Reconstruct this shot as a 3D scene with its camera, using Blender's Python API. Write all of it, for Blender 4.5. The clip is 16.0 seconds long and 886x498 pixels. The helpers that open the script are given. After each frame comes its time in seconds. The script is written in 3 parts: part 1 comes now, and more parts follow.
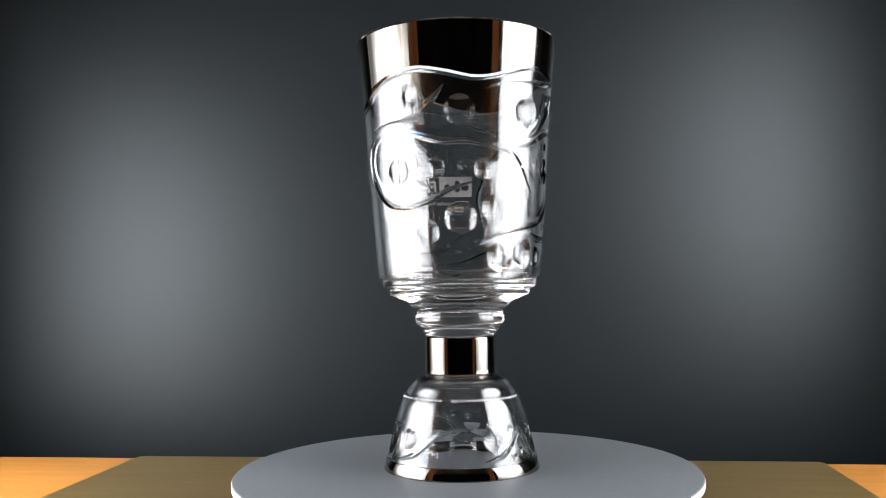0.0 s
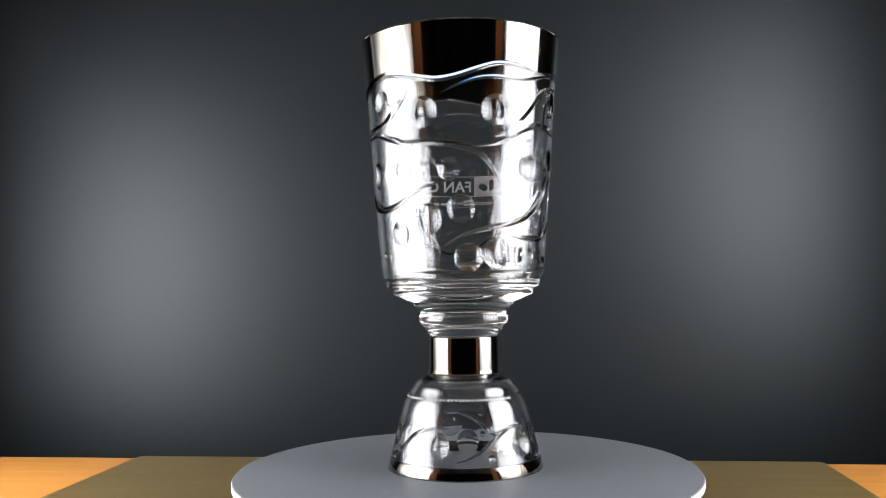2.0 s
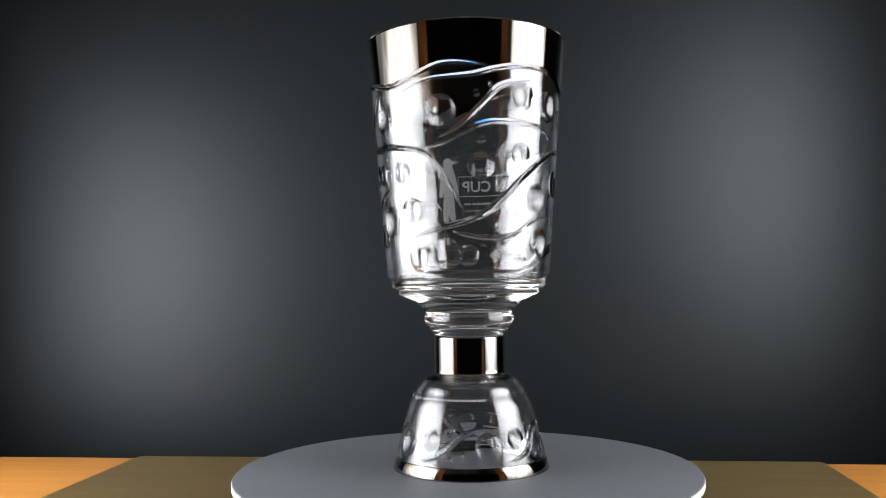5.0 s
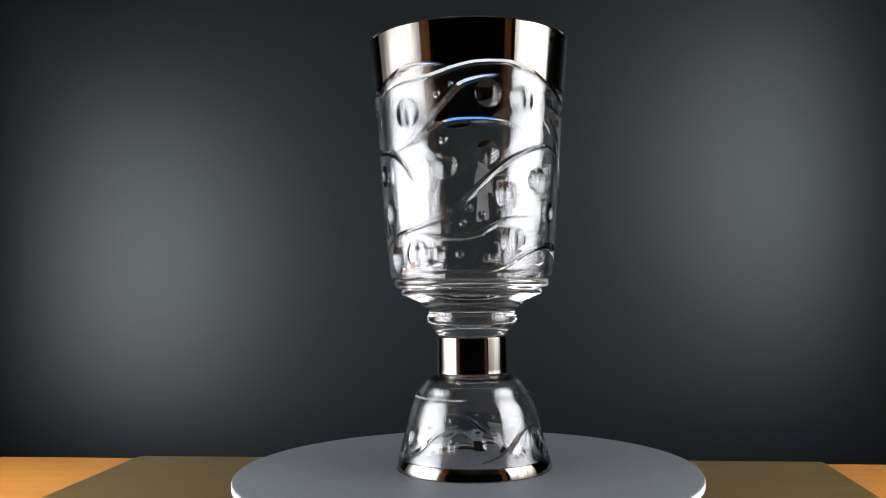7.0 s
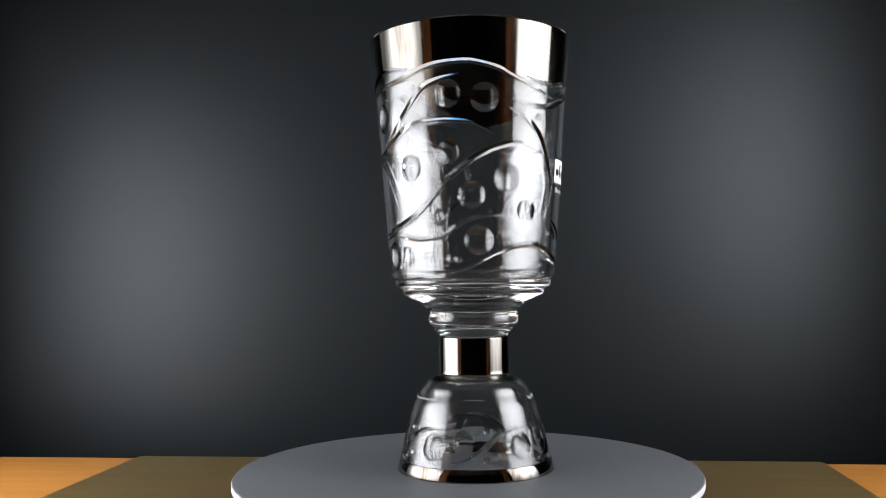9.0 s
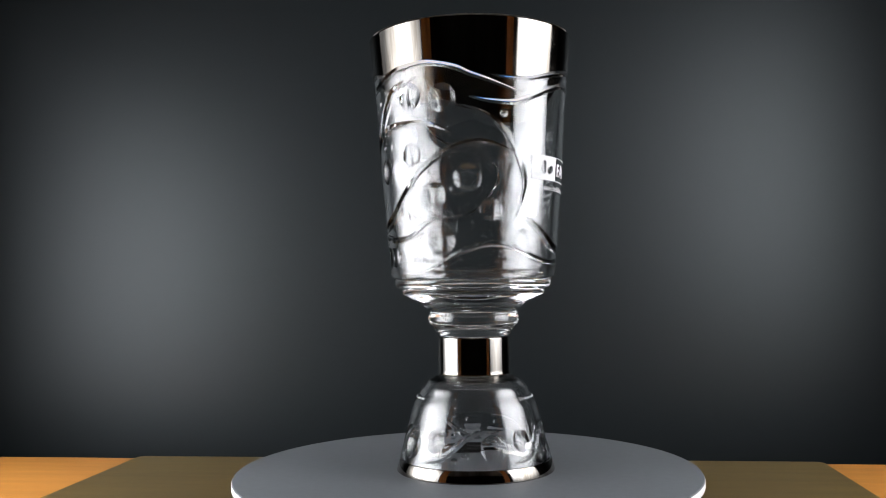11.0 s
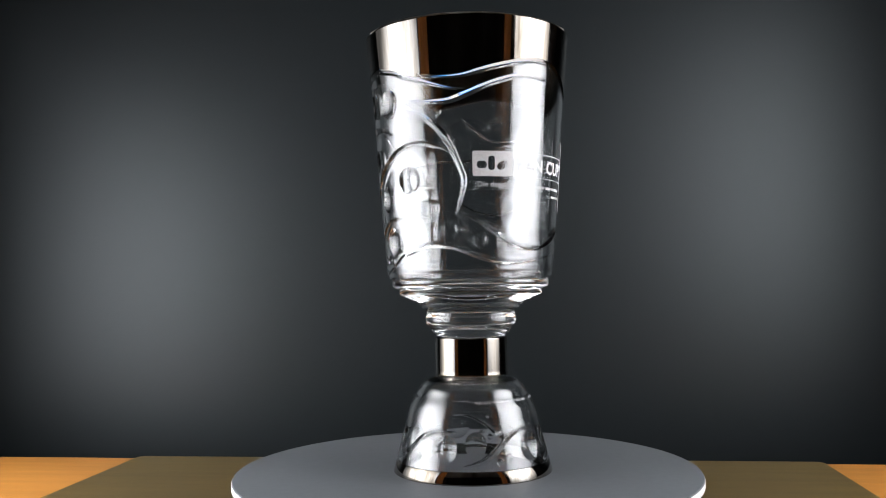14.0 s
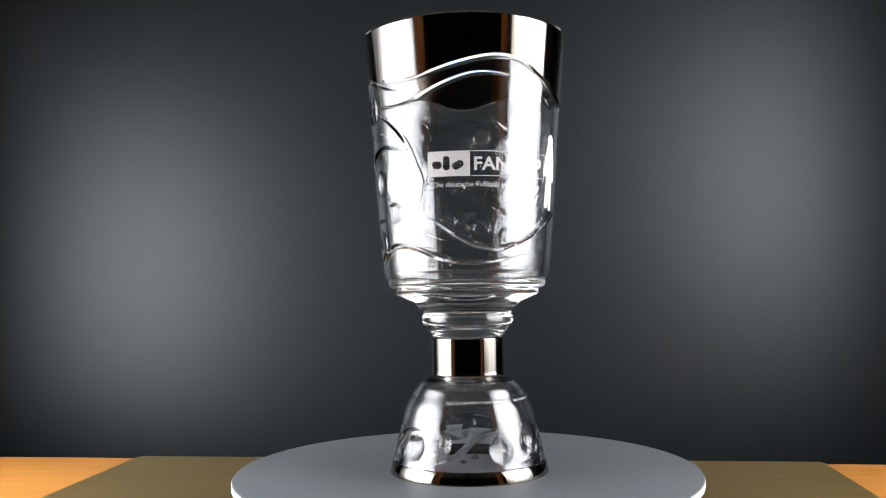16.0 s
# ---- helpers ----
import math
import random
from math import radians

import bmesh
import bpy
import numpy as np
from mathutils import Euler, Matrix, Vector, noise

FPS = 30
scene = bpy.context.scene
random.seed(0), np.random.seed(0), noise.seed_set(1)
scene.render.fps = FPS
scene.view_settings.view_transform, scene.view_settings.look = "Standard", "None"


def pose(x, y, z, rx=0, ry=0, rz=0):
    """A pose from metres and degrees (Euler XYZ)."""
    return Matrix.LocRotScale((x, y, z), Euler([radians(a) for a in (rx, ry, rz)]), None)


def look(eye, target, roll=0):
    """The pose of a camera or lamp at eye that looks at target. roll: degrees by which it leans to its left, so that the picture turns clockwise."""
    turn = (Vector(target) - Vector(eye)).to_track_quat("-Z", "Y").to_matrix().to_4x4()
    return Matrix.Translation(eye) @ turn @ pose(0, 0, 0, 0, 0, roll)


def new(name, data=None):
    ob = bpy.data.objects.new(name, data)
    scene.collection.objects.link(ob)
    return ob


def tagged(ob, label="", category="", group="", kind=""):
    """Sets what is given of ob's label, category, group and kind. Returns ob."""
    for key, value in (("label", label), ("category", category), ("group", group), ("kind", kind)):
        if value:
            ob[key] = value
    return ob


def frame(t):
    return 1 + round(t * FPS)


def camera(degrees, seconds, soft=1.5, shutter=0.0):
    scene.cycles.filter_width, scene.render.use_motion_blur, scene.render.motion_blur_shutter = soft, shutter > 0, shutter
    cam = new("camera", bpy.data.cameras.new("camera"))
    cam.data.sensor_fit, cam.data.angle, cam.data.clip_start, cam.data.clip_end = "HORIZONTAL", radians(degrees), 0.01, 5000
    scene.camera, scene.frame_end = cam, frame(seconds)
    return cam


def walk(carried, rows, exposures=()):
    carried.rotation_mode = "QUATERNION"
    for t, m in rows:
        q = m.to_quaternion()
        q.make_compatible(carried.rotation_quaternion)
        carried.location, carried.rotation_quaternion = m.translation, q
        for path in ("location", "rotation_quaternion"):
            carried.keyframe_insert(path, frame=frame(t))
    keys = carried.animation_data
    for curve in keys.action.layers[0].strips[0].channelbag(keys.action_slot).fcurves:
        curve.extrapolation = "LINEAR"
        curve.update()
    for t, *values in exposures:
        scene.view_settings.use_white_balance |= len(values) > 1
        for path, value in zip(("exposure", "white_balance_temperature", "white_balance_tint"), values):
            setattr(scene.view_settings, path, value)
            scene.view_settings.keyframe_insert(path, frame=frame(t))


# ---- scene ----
# The trophy turns on a turntable before a fixed camera; metres, table top at 0.75.
Z0 = 0.795                      # top of the turntable platter
TURN = 12.0                     # degrees a second, clockwise seen from above
eye = (0.0, -0.8749, Z0 + 0.1773)
yaw, tilt = radians(-1.339), radians(2.529)
aim = (eye[0] + math.sin(yaw) * math.cos(tilt), eye[1] + math.cos(yaw) * math.cos(tilt), eye[2] + math.sin(tilt))
cam = camera(53.53, 16.0, soft=1.0)
view = look(eye, aim, -0.761)
walk(cam, [(0.0, view), (16.0, view)], [(0.0, 0.38), (0.5, 0.36), (1.0, 0.20), (1.5, 0.21), (2.0, 0.30), (2.5, 0.07), (3.0, -0.01), (4.0, -0.08), (6.5, -0.03), (7.0, -0.2), (7.5, -0.45), (9.0, -0.37), (11.5, -0.26), (12.5, -0.36), (13.0, -0.2), (14.0, -0.2), (14.5, -0.11), (15.0, -0.07), (16.0, 0.2)])

# ---- world and light ----
world = bpy.data.worlds.new("room_dark")
scene.world = world
world.use_nodes = True
world.node_tree.nodes["Background"].inputs[0].default_value = (0.02, 0.021, 0.023, 1)
world.node_tree.nodes["Background"].inputs[1].default_value = 0.3
LAMP = 15.5                     # strength of the softboxes' hot middle
LAMP_EDGE = 0.5


# ---- materials ----
def material(name):
    m = bpy.data.materials.new(name)
    m.use_nodes = True
    t = m.node_tree
    return m, t, t.nodes["Principled BSDF"]


def link(t, a, b):
    t.links.new(a, b)


def noise_node(t, scale, detail=4, rough=0.55, stretch=None):
    co = t.nodes.new("ShaderNodeTexCoord")
    n = t.nodes.new("ShaderNodeTexNoise")
    n.inputs["Scale"].default_value, n.inputs["Detail"].default_value, n.inputs["Roughness"].default_value = scale, detail, rough
    if stretch:
        mp = t.nodes.new("ShaderNodeMapping")
        mp.inputs["Scale"].default_value = stretch
        link(t, co.outputs["Object"], mp.inputs["Vector"])
        link(t, mp.outputs["Vector"], n.inputs["Vector"])
    else:
        link(t, co.outputs["Object"], n.inputs["Vector"])
    return n


def ramp(t, source, stops):
    r = t.nodes.new("ShaderNodeValToRGB")
    while len(r.color_ramp.elements) < len(stops):
        r.color_ramp.elements.new(0.5)
    for e, (p, c) in zip(r.color_ramp.elements, stops):
        e.position, e.color = p, (*c, 1) if len(c) == 3 else c
    link(t, source, r.inputs["Fac"])
    return r


def bump(t, b, source, strength, distance):
    n = t.nodes.new("ShaderNodeBump")
    n.inputs["Strength"].default_value, n.inputs["Distance"].default_value = strength, distance
    link(t, source, n.inputs["Height"])
    link(t, n.outputs["Normal"], b.inputs["Normal"])


def plain(name, colour, rough=0.5, metal=0.0, spread=0.12, scale=40, relief=0.0, stretch=None):
    m, t, b = material(name)
    n = noise_node(t, scale, stretch=stretch)
    lo = tuple(c * (1 - spread) for c in colour)
    hi = tuple(min(1, c * (1 + spread)) for c in colour)
    r = ramp(t, n.outputs["Fac"], [(0.3, lo), (0.7, hi)])
    link(t, r.outputs["Color"], b.inputs["Base Color"])
    b.inputs["Roughness"].default_value, b.inputs["Metallic"].default_value = rough, metal
    if relief:
        bump(t, b, n.outputs["Fac"], relief, 0.001)
    return m


def glass_material(name, rough):
    m, t, b = material(name)
    b.inputs["Base Color"].default_value = (0.985, 0.99, 0.992, 1)
    b.inputs["Transmission Weight"].default_value = 1
    b.inputs["IOR"].default_value = 1.55
    b.inputs["Roughness"].default_value = rough
    return m


def platinum_material():
    m, t, b = material("streaked_shine_platinum")
    # upright streaks and a darkened tone put the softboxes' uneven, duller reflections into the colour
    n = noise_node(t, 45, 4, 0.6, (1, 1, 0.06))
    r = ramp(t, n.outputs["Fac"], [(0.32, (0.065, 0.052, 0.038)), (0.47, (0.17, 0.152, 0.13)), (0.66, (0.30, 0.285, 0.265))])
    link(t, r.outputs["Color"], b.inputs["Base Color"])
    b.inputs["Metallic"].default_value = 1
    w = noise_node(t, 25, 4, 0.6)
    rr = ramp(t, w.outputs["Fac"], [(0.4, (0.05, 0.05, 0.05)), (0.75, (0.13, 0.13, 0.13))])
    link(t, rr.outputs["Color"], b.inputs["Roughness"])
    return m


def frosted_material():
    m, t, b = material("sandblasted_engraving")
    out = t.nodes["Material Output"]
    n = noise_node(t, 900, 3)
    r = ramp(t, n.outputs["Fac"], [(0.3, (0.62, 0.62, 0.63)), (0.7, (0.86, 0.86, 0.87))])
    link(t, r.outputs["Color"], b.inputs["Base Color"])
    b.inputs["Roughness"].default_value = 0.75
    clear = t.nodes.new("ShaderNodeBsdfTransparent")
    mix = t.nodes.new("ShaderNodeMixShader")
    mix.inputs[0].default_value = 0.75
    link(t, clear.outputs[0], mix.inputs[1])
    link(t, b.outputs[0], mix.inputs[2])
    link(t, mix.outputs[0], out.inputs["Surface"])
    return m


def wood_material(name, dark, light, along=(1.2, 14, 14)):
    m, t, b = material(name)
    n = noise_node(t, 5, 8, 0.6, along)
    f = noise_node(t, 60, 5, 0.7, along)
    r = ramp(t, n.outputs["Fac"], [(0.25, dark), (0.5, tuple((a + c) / 2 for a, c in zip(dark, light))), (0.75, light)])
    g = ramp(t, f.outputs["Fac"], [(0.3, (0.82, 0.82, 0.82)), (0.65, (1, 1, 1))])
    mul = t.nodes.new("ShaderNodeMix")
    mul.data_type, mul.blend_type = "RGBA", "MULTIPLY"
    mul.inputs[0].default_value = 1
    link(t, r.outputs["Color"], mul.inputs[6])
    link(t, g.outputs["Color"], mul.inputs[7])
    link(t, mul.outputs[2], b.inputs["Base Color"])
    b.inputs["Roughness"].default_value = 0.4
    bump(t, b, f.outputs["Fac"], 0.15, 0.0005)
    return m


def backdrop_material():
    m, t, b = material("satin_grey_backdrop")
    n = noise_node(t, 3.0, 5, 0.6)
    r = ramp(t, n.outputs["Fac"], [(0.3, (0.0052, 0.0068, 0.0078)), (0.7, (0.0072, 0.0092, 0.0103))])
    link(t, r.outputs["Color"], b.inputs["Base Color"])
    b.inputs["Roughness"].default_value = 0.425
    b.inputs["Specular IOR Level"].default_value = 0.325
    b.inputs["Specular Tint"].default_value = (0.92, 0.985, 1.0, 1)
    f = noise_node(t, 700, 2)
    bump(t, b, f.outputs["Fac"], 0.05, 0.0003)
    return m


def softbox_material(cx, cz):
    # a diffuser with the lamp's hot middle behind it, at (cx, cz) metres from its centre
    m, t, b = material("softbox_diffuser")
    out = t.nodes["Material Output"]
    co = t.nodes.new("ShaderNodeTexCoord")
    mp = t.nodes.new("ShaderNodeMapping")
    mp.inputs["Scale"].default_value = (2.1, 0.0, 2.0)
    mp.inputs["Location"].default_value = (-2.1 * cx, 0.0, -2.0 * cz)
    ln = t.nodes.new("ShaderNodeVectorMath")
    ln.operation = "LENGTH"
    link(t, co.outputs["Object"], mp.inputs["Vector"])
    link(t, mp.outputs["Vector"], ln.inputs[0])
    r = t.nodes.new("ShaderNodeMapRange")
    r.interpolation_type = "SMOOTHSTEP"
    r.inputs["From Min"].default_value, r.inputs["From Max"].default_value = 0.05, 1.1
    r.inputs["To Min"].default_value, r.inputs["To Max"].default_value = LAMP, LAMP_EDGE
    link(t, ln.outputs["Value"], r.inputs["Value"])
    em = t.nodes.new("ShaderNodeEmission")
    em.inputs["Color"].default_value = (0.97, 0.99, 1.035, 1)
    link(t, r.outputs["Result"], em.inputs["Strength"])
    link(t, em.outputs[0], out.inputs["Surface"])
    return m


GLASS = glass_material("crystal_glass", 0.0)
SATIN = glass_material("satin_cut_glass", 0.10)
PLATINUM = platinum_material()
# near-black metal: the dark interior that the platinum mirrors is put into the colour
LINING = plain("dark_reflection_lining", (0.045, 0.038, 0.030), 0.12, 1.0, 0.1, 30)
FROSTED = frosted_material()
WOOD = wood_material("beech_veneer", (0.43, 0.170, 0.029), (0.60, 0.25, 0.046))
ORANGE_WOOD = wood_material("red_brown_wood", (0.50, 0.145, 0.016), (0.70, 0.26, 0.036), (14, 14, 1.2))
MAT = wood_material("smoked_desk_mat", (0.088, 0.059, 0.018), (0.148, 0.096, 0.030))
GREY = plain("grey_satin_plastic", (0.110, 0.117, 0.127), 0.5, 0, 0.05, 120, 0.05)
RIM_WHITE = plain("pale_plastic_edge", (0.80, 0.79, 0.80), 0.35, 0, 0.05, 60)
BLACK = plain("black_plastic", (0.02, 0.02, 0.02), 0.5)
FABRIC = plain("black_nylon_fabric", (0.015, 0.015, 0.016), 0.8, 0, 0.2, 300, 0.2)
BACKDROP = backdrop_material()
WALL = plain("dark_painted_wall", (0.028, 0.022, 0.018), 0.8, 0, 0.08, 6, 0.05)
PLASTER = plain("white_plaster", (0.70, 0.69, 0.66), 0.85, 0, 0.05, 9, 0.05)
CEILING = plain("ceiling_paint", (0.72, 0.72, 0.70), 0.85, 0, 0.05, 8)
FLOOR = wood_material("dark_floorboards", (0.025, 0.014, 0.008), (0.045, 0.025, 0.013), (14, 1.2, 14))


def glowing(name, colour, strength):
    m, t, b = material(name)
    b.inputs["Base Color"].default_value = (*colour, 1)
    b.inputs["Emission Color"].default_value = (*colour, 1)
    b.inputs["Emission Strength"].default_value = strength
    return m


SKY = glowing("blue_sky_in_window", (0.09, 0.33, 0.85), 1.3)
BLIND = glowing("daylit_white_blind", (1.0, 0.94, 0.90), 0.85)


# ---- mesh helpers ----
def part(name, data, mat, parent=None, label="", m=None):
    """One mesh object from a bmesh or a mesh, under a thing or part."""
    if isinstance(data, bmesh.types.BMesh):
        me = bpy.data.meshes.new(name)
        data.to_mesh(me)
        data.free()
    else:
        me = data
    if not me.materials:
        me.materials.append(mat)
    ob = new(name, me)
    ob.parent = parent
    if m is not None:
        ob.matrix_basis = m
    return tagged(ob, label)


def box(sx, sy, sz, at=(0, 0, 0), bevel=0.0, turn=0.0):
    bm = bmesh.new()
    bmesh.ops.create_cube(bm, size=1, matrix=pose(*at, 0, 0, turn) @ Matrix.Diagonal((sx, sy, sz, 1)))
    if bevel:
        bmesh.ops.bevel(bm, geom=bm.edges[:], offset=bevel, segments=2, affect="EDGES", profile=0.6)
    return bm


def grid_mesh(name, P, wrap=True, smooth=True):
    """A mesh of quads over rows of points P[row, column, 3]."""
    rows, cols = P.shape[:2]
    idx = np.arange(rows * cols).reshape(rows, cols)
    nxt = np.roll(idx, -1, axis=1) if wrap else idx[:, 1:]
    cur = idx if wrap else idx[:, :-1]
    q = np.stack([cur[:-1], nxt[:-1], nxt[1:], cur[1:]], -1).reshape(-1, 4)
    return raw_mesh(name, P.reshape(-1, 3), q, smooth)


def raw_mesh(name, verts, quads, smooth=True):
    me = bpy.data.meshes.new(name)
    me.vertices.add(len(verts))
    me.vertices.foreach_set("co", np.ascontiguousarray(verts, dtype=np.float32).ravel())
    me.loops.add(quads.size)
    me.loops.foreach_set("vertex_index", np.ascontiguousarray(quads, dtype=np.int32).ravel())
    me.polygons.add(len(quads))
    me.polygons.foreach_set("loop_start", np.arange(0, quads.size, 4, dtype=np.int32))
    me.polygons.foreach_set("use_smooth", np.full(len(quads), smooth))
    me.update()
    me.validate()
    return me


def soften(profile, cut):
    """Cut the corners of a profile of (r, z) so that it shades crisply."""
    out = [profile[0]]
    for a, b, c in zip(profile, profile[1:], profile[2:]):
        a, b, c = Vector(a), Vector(b), Vector(c)
        for o in (a, c):
            d = (o - b)
            k = min(cut, d.length * 0.4)
            out.append(tuple(b + d.normalized() * k))
    out.append(profile[-1])
    return out


def spin(name, profile, n=160, cut=0.0005):
    """A surface of revolution from a profile of (r, z)."""
    pr = np.array(soften(profile, cut) if cut else profile)
    a = np.linspace(0, 2 * math.pi, n, endpoint=False)
    P = np.stack([pr[:, :1] * np.cos(a), pr[:, :1] * np.sin(a), np.repeat(pr[:, 1:], n, 1)], -1)
    return grid_mesh(name, P)


# ---- carved pattern ----
def spline(pts, n=26):
    p = np.array(pts, float)
    p = np.vstack([2 * p[0] - p[1], p, 2 * p[-1] - p[-2]])
    t = np.linspace(0, 1, n, endpoint=False)[:, None]
    out = []
    for a, b, c, d in zip(p, p[1:], p[2:], p[3:]):
        out.append(0.5 * (2 * b + (c - a) * t + (2 * a - 5 * b + 4 * c - d) * t ** 2 + (3 * b - a - 3 * c + d) * t ** 3))
    out.append(p[-2:-1])
    return np.vstack(out)


class Carving:
    """Depth of cuts on a turned surface, over columns of angle (degrees) and rows of height (mm)."""

    def __init__(self, columns, heights, radius):
        self.n = columns
        self.g = np.arange(columns) * 360.0 / columns - 180.0
        self.z = heights
        self.r = radius
        self.depth = np.zeros((len(heights), columns))
        self.satin = np.zeros((len(heights), columns), bool)

    def window(self, g0, g1, z0, z1):
        rows = np.nonzero((self.z >= z0) & (self.z <= z1))[0]
        k0, k1 = math.floor((g0 + 180) * self.n / 360), math.ceil((g1 + 180) * self.n / 360)
        k = np.arange(k0, k1 + 1)
        return rows, k % self.n, k * 360.0 / self.n - 180.0

    def lay(self, rows, cols, d):
        ix = np.ix_(rows, cols)
        self.depth[ix] = np.maximum(self.depth[ix], d)

    def swoosh(self, pts, half=2.6, slope=0.78, tips=(True, True)):
        """A tapering groove along points of (degrees, mm of height)."""
        c = spline(pts)
        r = np.interp(c[:, 1].mean(), self.z, self.r)
        k = math.radians(1) * r
        s = np.linspace(0, 1, len(c))
        w = half * (0.88 + 0.12 * np.sin(s * math.pi * 2.2 + 0.6))
        if tips[0]:
            w *= np.clip(s / 0.35, 0.05, 1) ** 0.7
        if tips[1]:
            w *= np.clip((1 - s) / 0.35, 0.05, 1) ** 0.7
        rows, cols, g = self.window(c[:, 0].min() - 3, c[:, 0].max() + 3, c[:, 1].min() - half, c[:, 1].max() + half)
        cut = np.zeros((len(rows), len(cols)))
        zz = self.z[rows][:, None]
        for (cg, cz), wi in zip(c, w):
            near = np.abs(g - cg) * k < half * 1.1
            d = np.hypot((g[near][None] - cg) * k, zz - cz)
            cut[:, near] = np.maximum(cut[:, near], slope * (wi - d))
        ix = np.ix_(rows, cols)
        self.satin[ix] |= cut > np.maximum(self.depth[ix], 0.02)
        self.lay(rows, cols, cut)

    def lens(self, g0, z0, rad, deep):
        r = np.interp(z0, self.z, self.r)
        k = math.radians(1) * r
        rows, cols, g = self.window(g0 - rad / k - 1, g0 + rad / k + 1, z0 - rad, z0 + rad)
        q = ((g[None] - g0) * k / rad) ** 2 + ((self.z[rows][:, None] - z0) / rad) ** 2
        d = np.where(q < 1, deep * (1 - q), 0)
        ix = np.ix_(rows, cols)
        self.satin[ix] &= d <= self.depth[ix]
        self.lay(rows, cols, d)


# ---- the trophy ----
WIDE = 1.012
BOWL = [(0.0800, 0.190), (0.0809, 0.1989), (0.0844, 0.2389), (0.0886, 0.2955), (0.0925, 0.3522), (0.0948, 0.3800), (0.0987, 0.4217)]
FOOT = [(0.0762, 0.0), (0.0733, 0.0117), (0.0704, 0.0234), (0.0649, 0.0452), (0.0607, 0.0613), (0.0583, 0.0675), (0.0556, 0.0720)]
# waves that end the platinum band: (degrees, mm)
WAVE_A = [(-139, 371.3), (-123.5, 376.8), (-112, 378), (-97.6, 373.7), (-87, 369.6), (-79, 367.8), (-68.6, 370), (-56.8, 375.9), (-46, 381.3), (-36.6, 382.2), (-26.2, 380.3), (-15.7, 376.1)]
WAVE_B = [(-77, 355.3), (-65.7, 362.8), (-53.5, 368.5), (-38.1, 369.7), (-26.1, 371.2), (-13.3, 376.6), (-1.7, 380.2), (13.8, 381.3), (21, 380), (33.2, 375), (41, 369.2), (49.6, 364.5), (59.9, 358.8), (69.1, 354.9), (79.3, 355)]
WAVE_C = [(48.9, 368.5), (60, 366), (73.5, 366.2), (84, 370.4), (94.2, 374.9), (107.4, 380.2), (120.2, 383.4), (134, 380.9), (148.1, 370.7), (160.4, 361.2), (172, 354.5), (185, 351.5), (200, 356), (212, 366), (221, 371.3)]


def radius_at(profile, z):
    p = spline(profile, 12)
    return np.interp(z, p[:, 1], p[:, 0]) * WIDE


def band_edge(g):
    """Height in metres at which the platinum band ends, at angles g in degrees."""
    best = np.zeros_like(g)
    for wave in (WAVE_A, WAVE_B, WAVE_C):
        c = spline(wave)
        for turn in (-360, 0, 360):
            best = np.maximum(best, np.interp(g + turn, c[:, 0], c[:, 1], left=0, right=0))
    return best / 1000


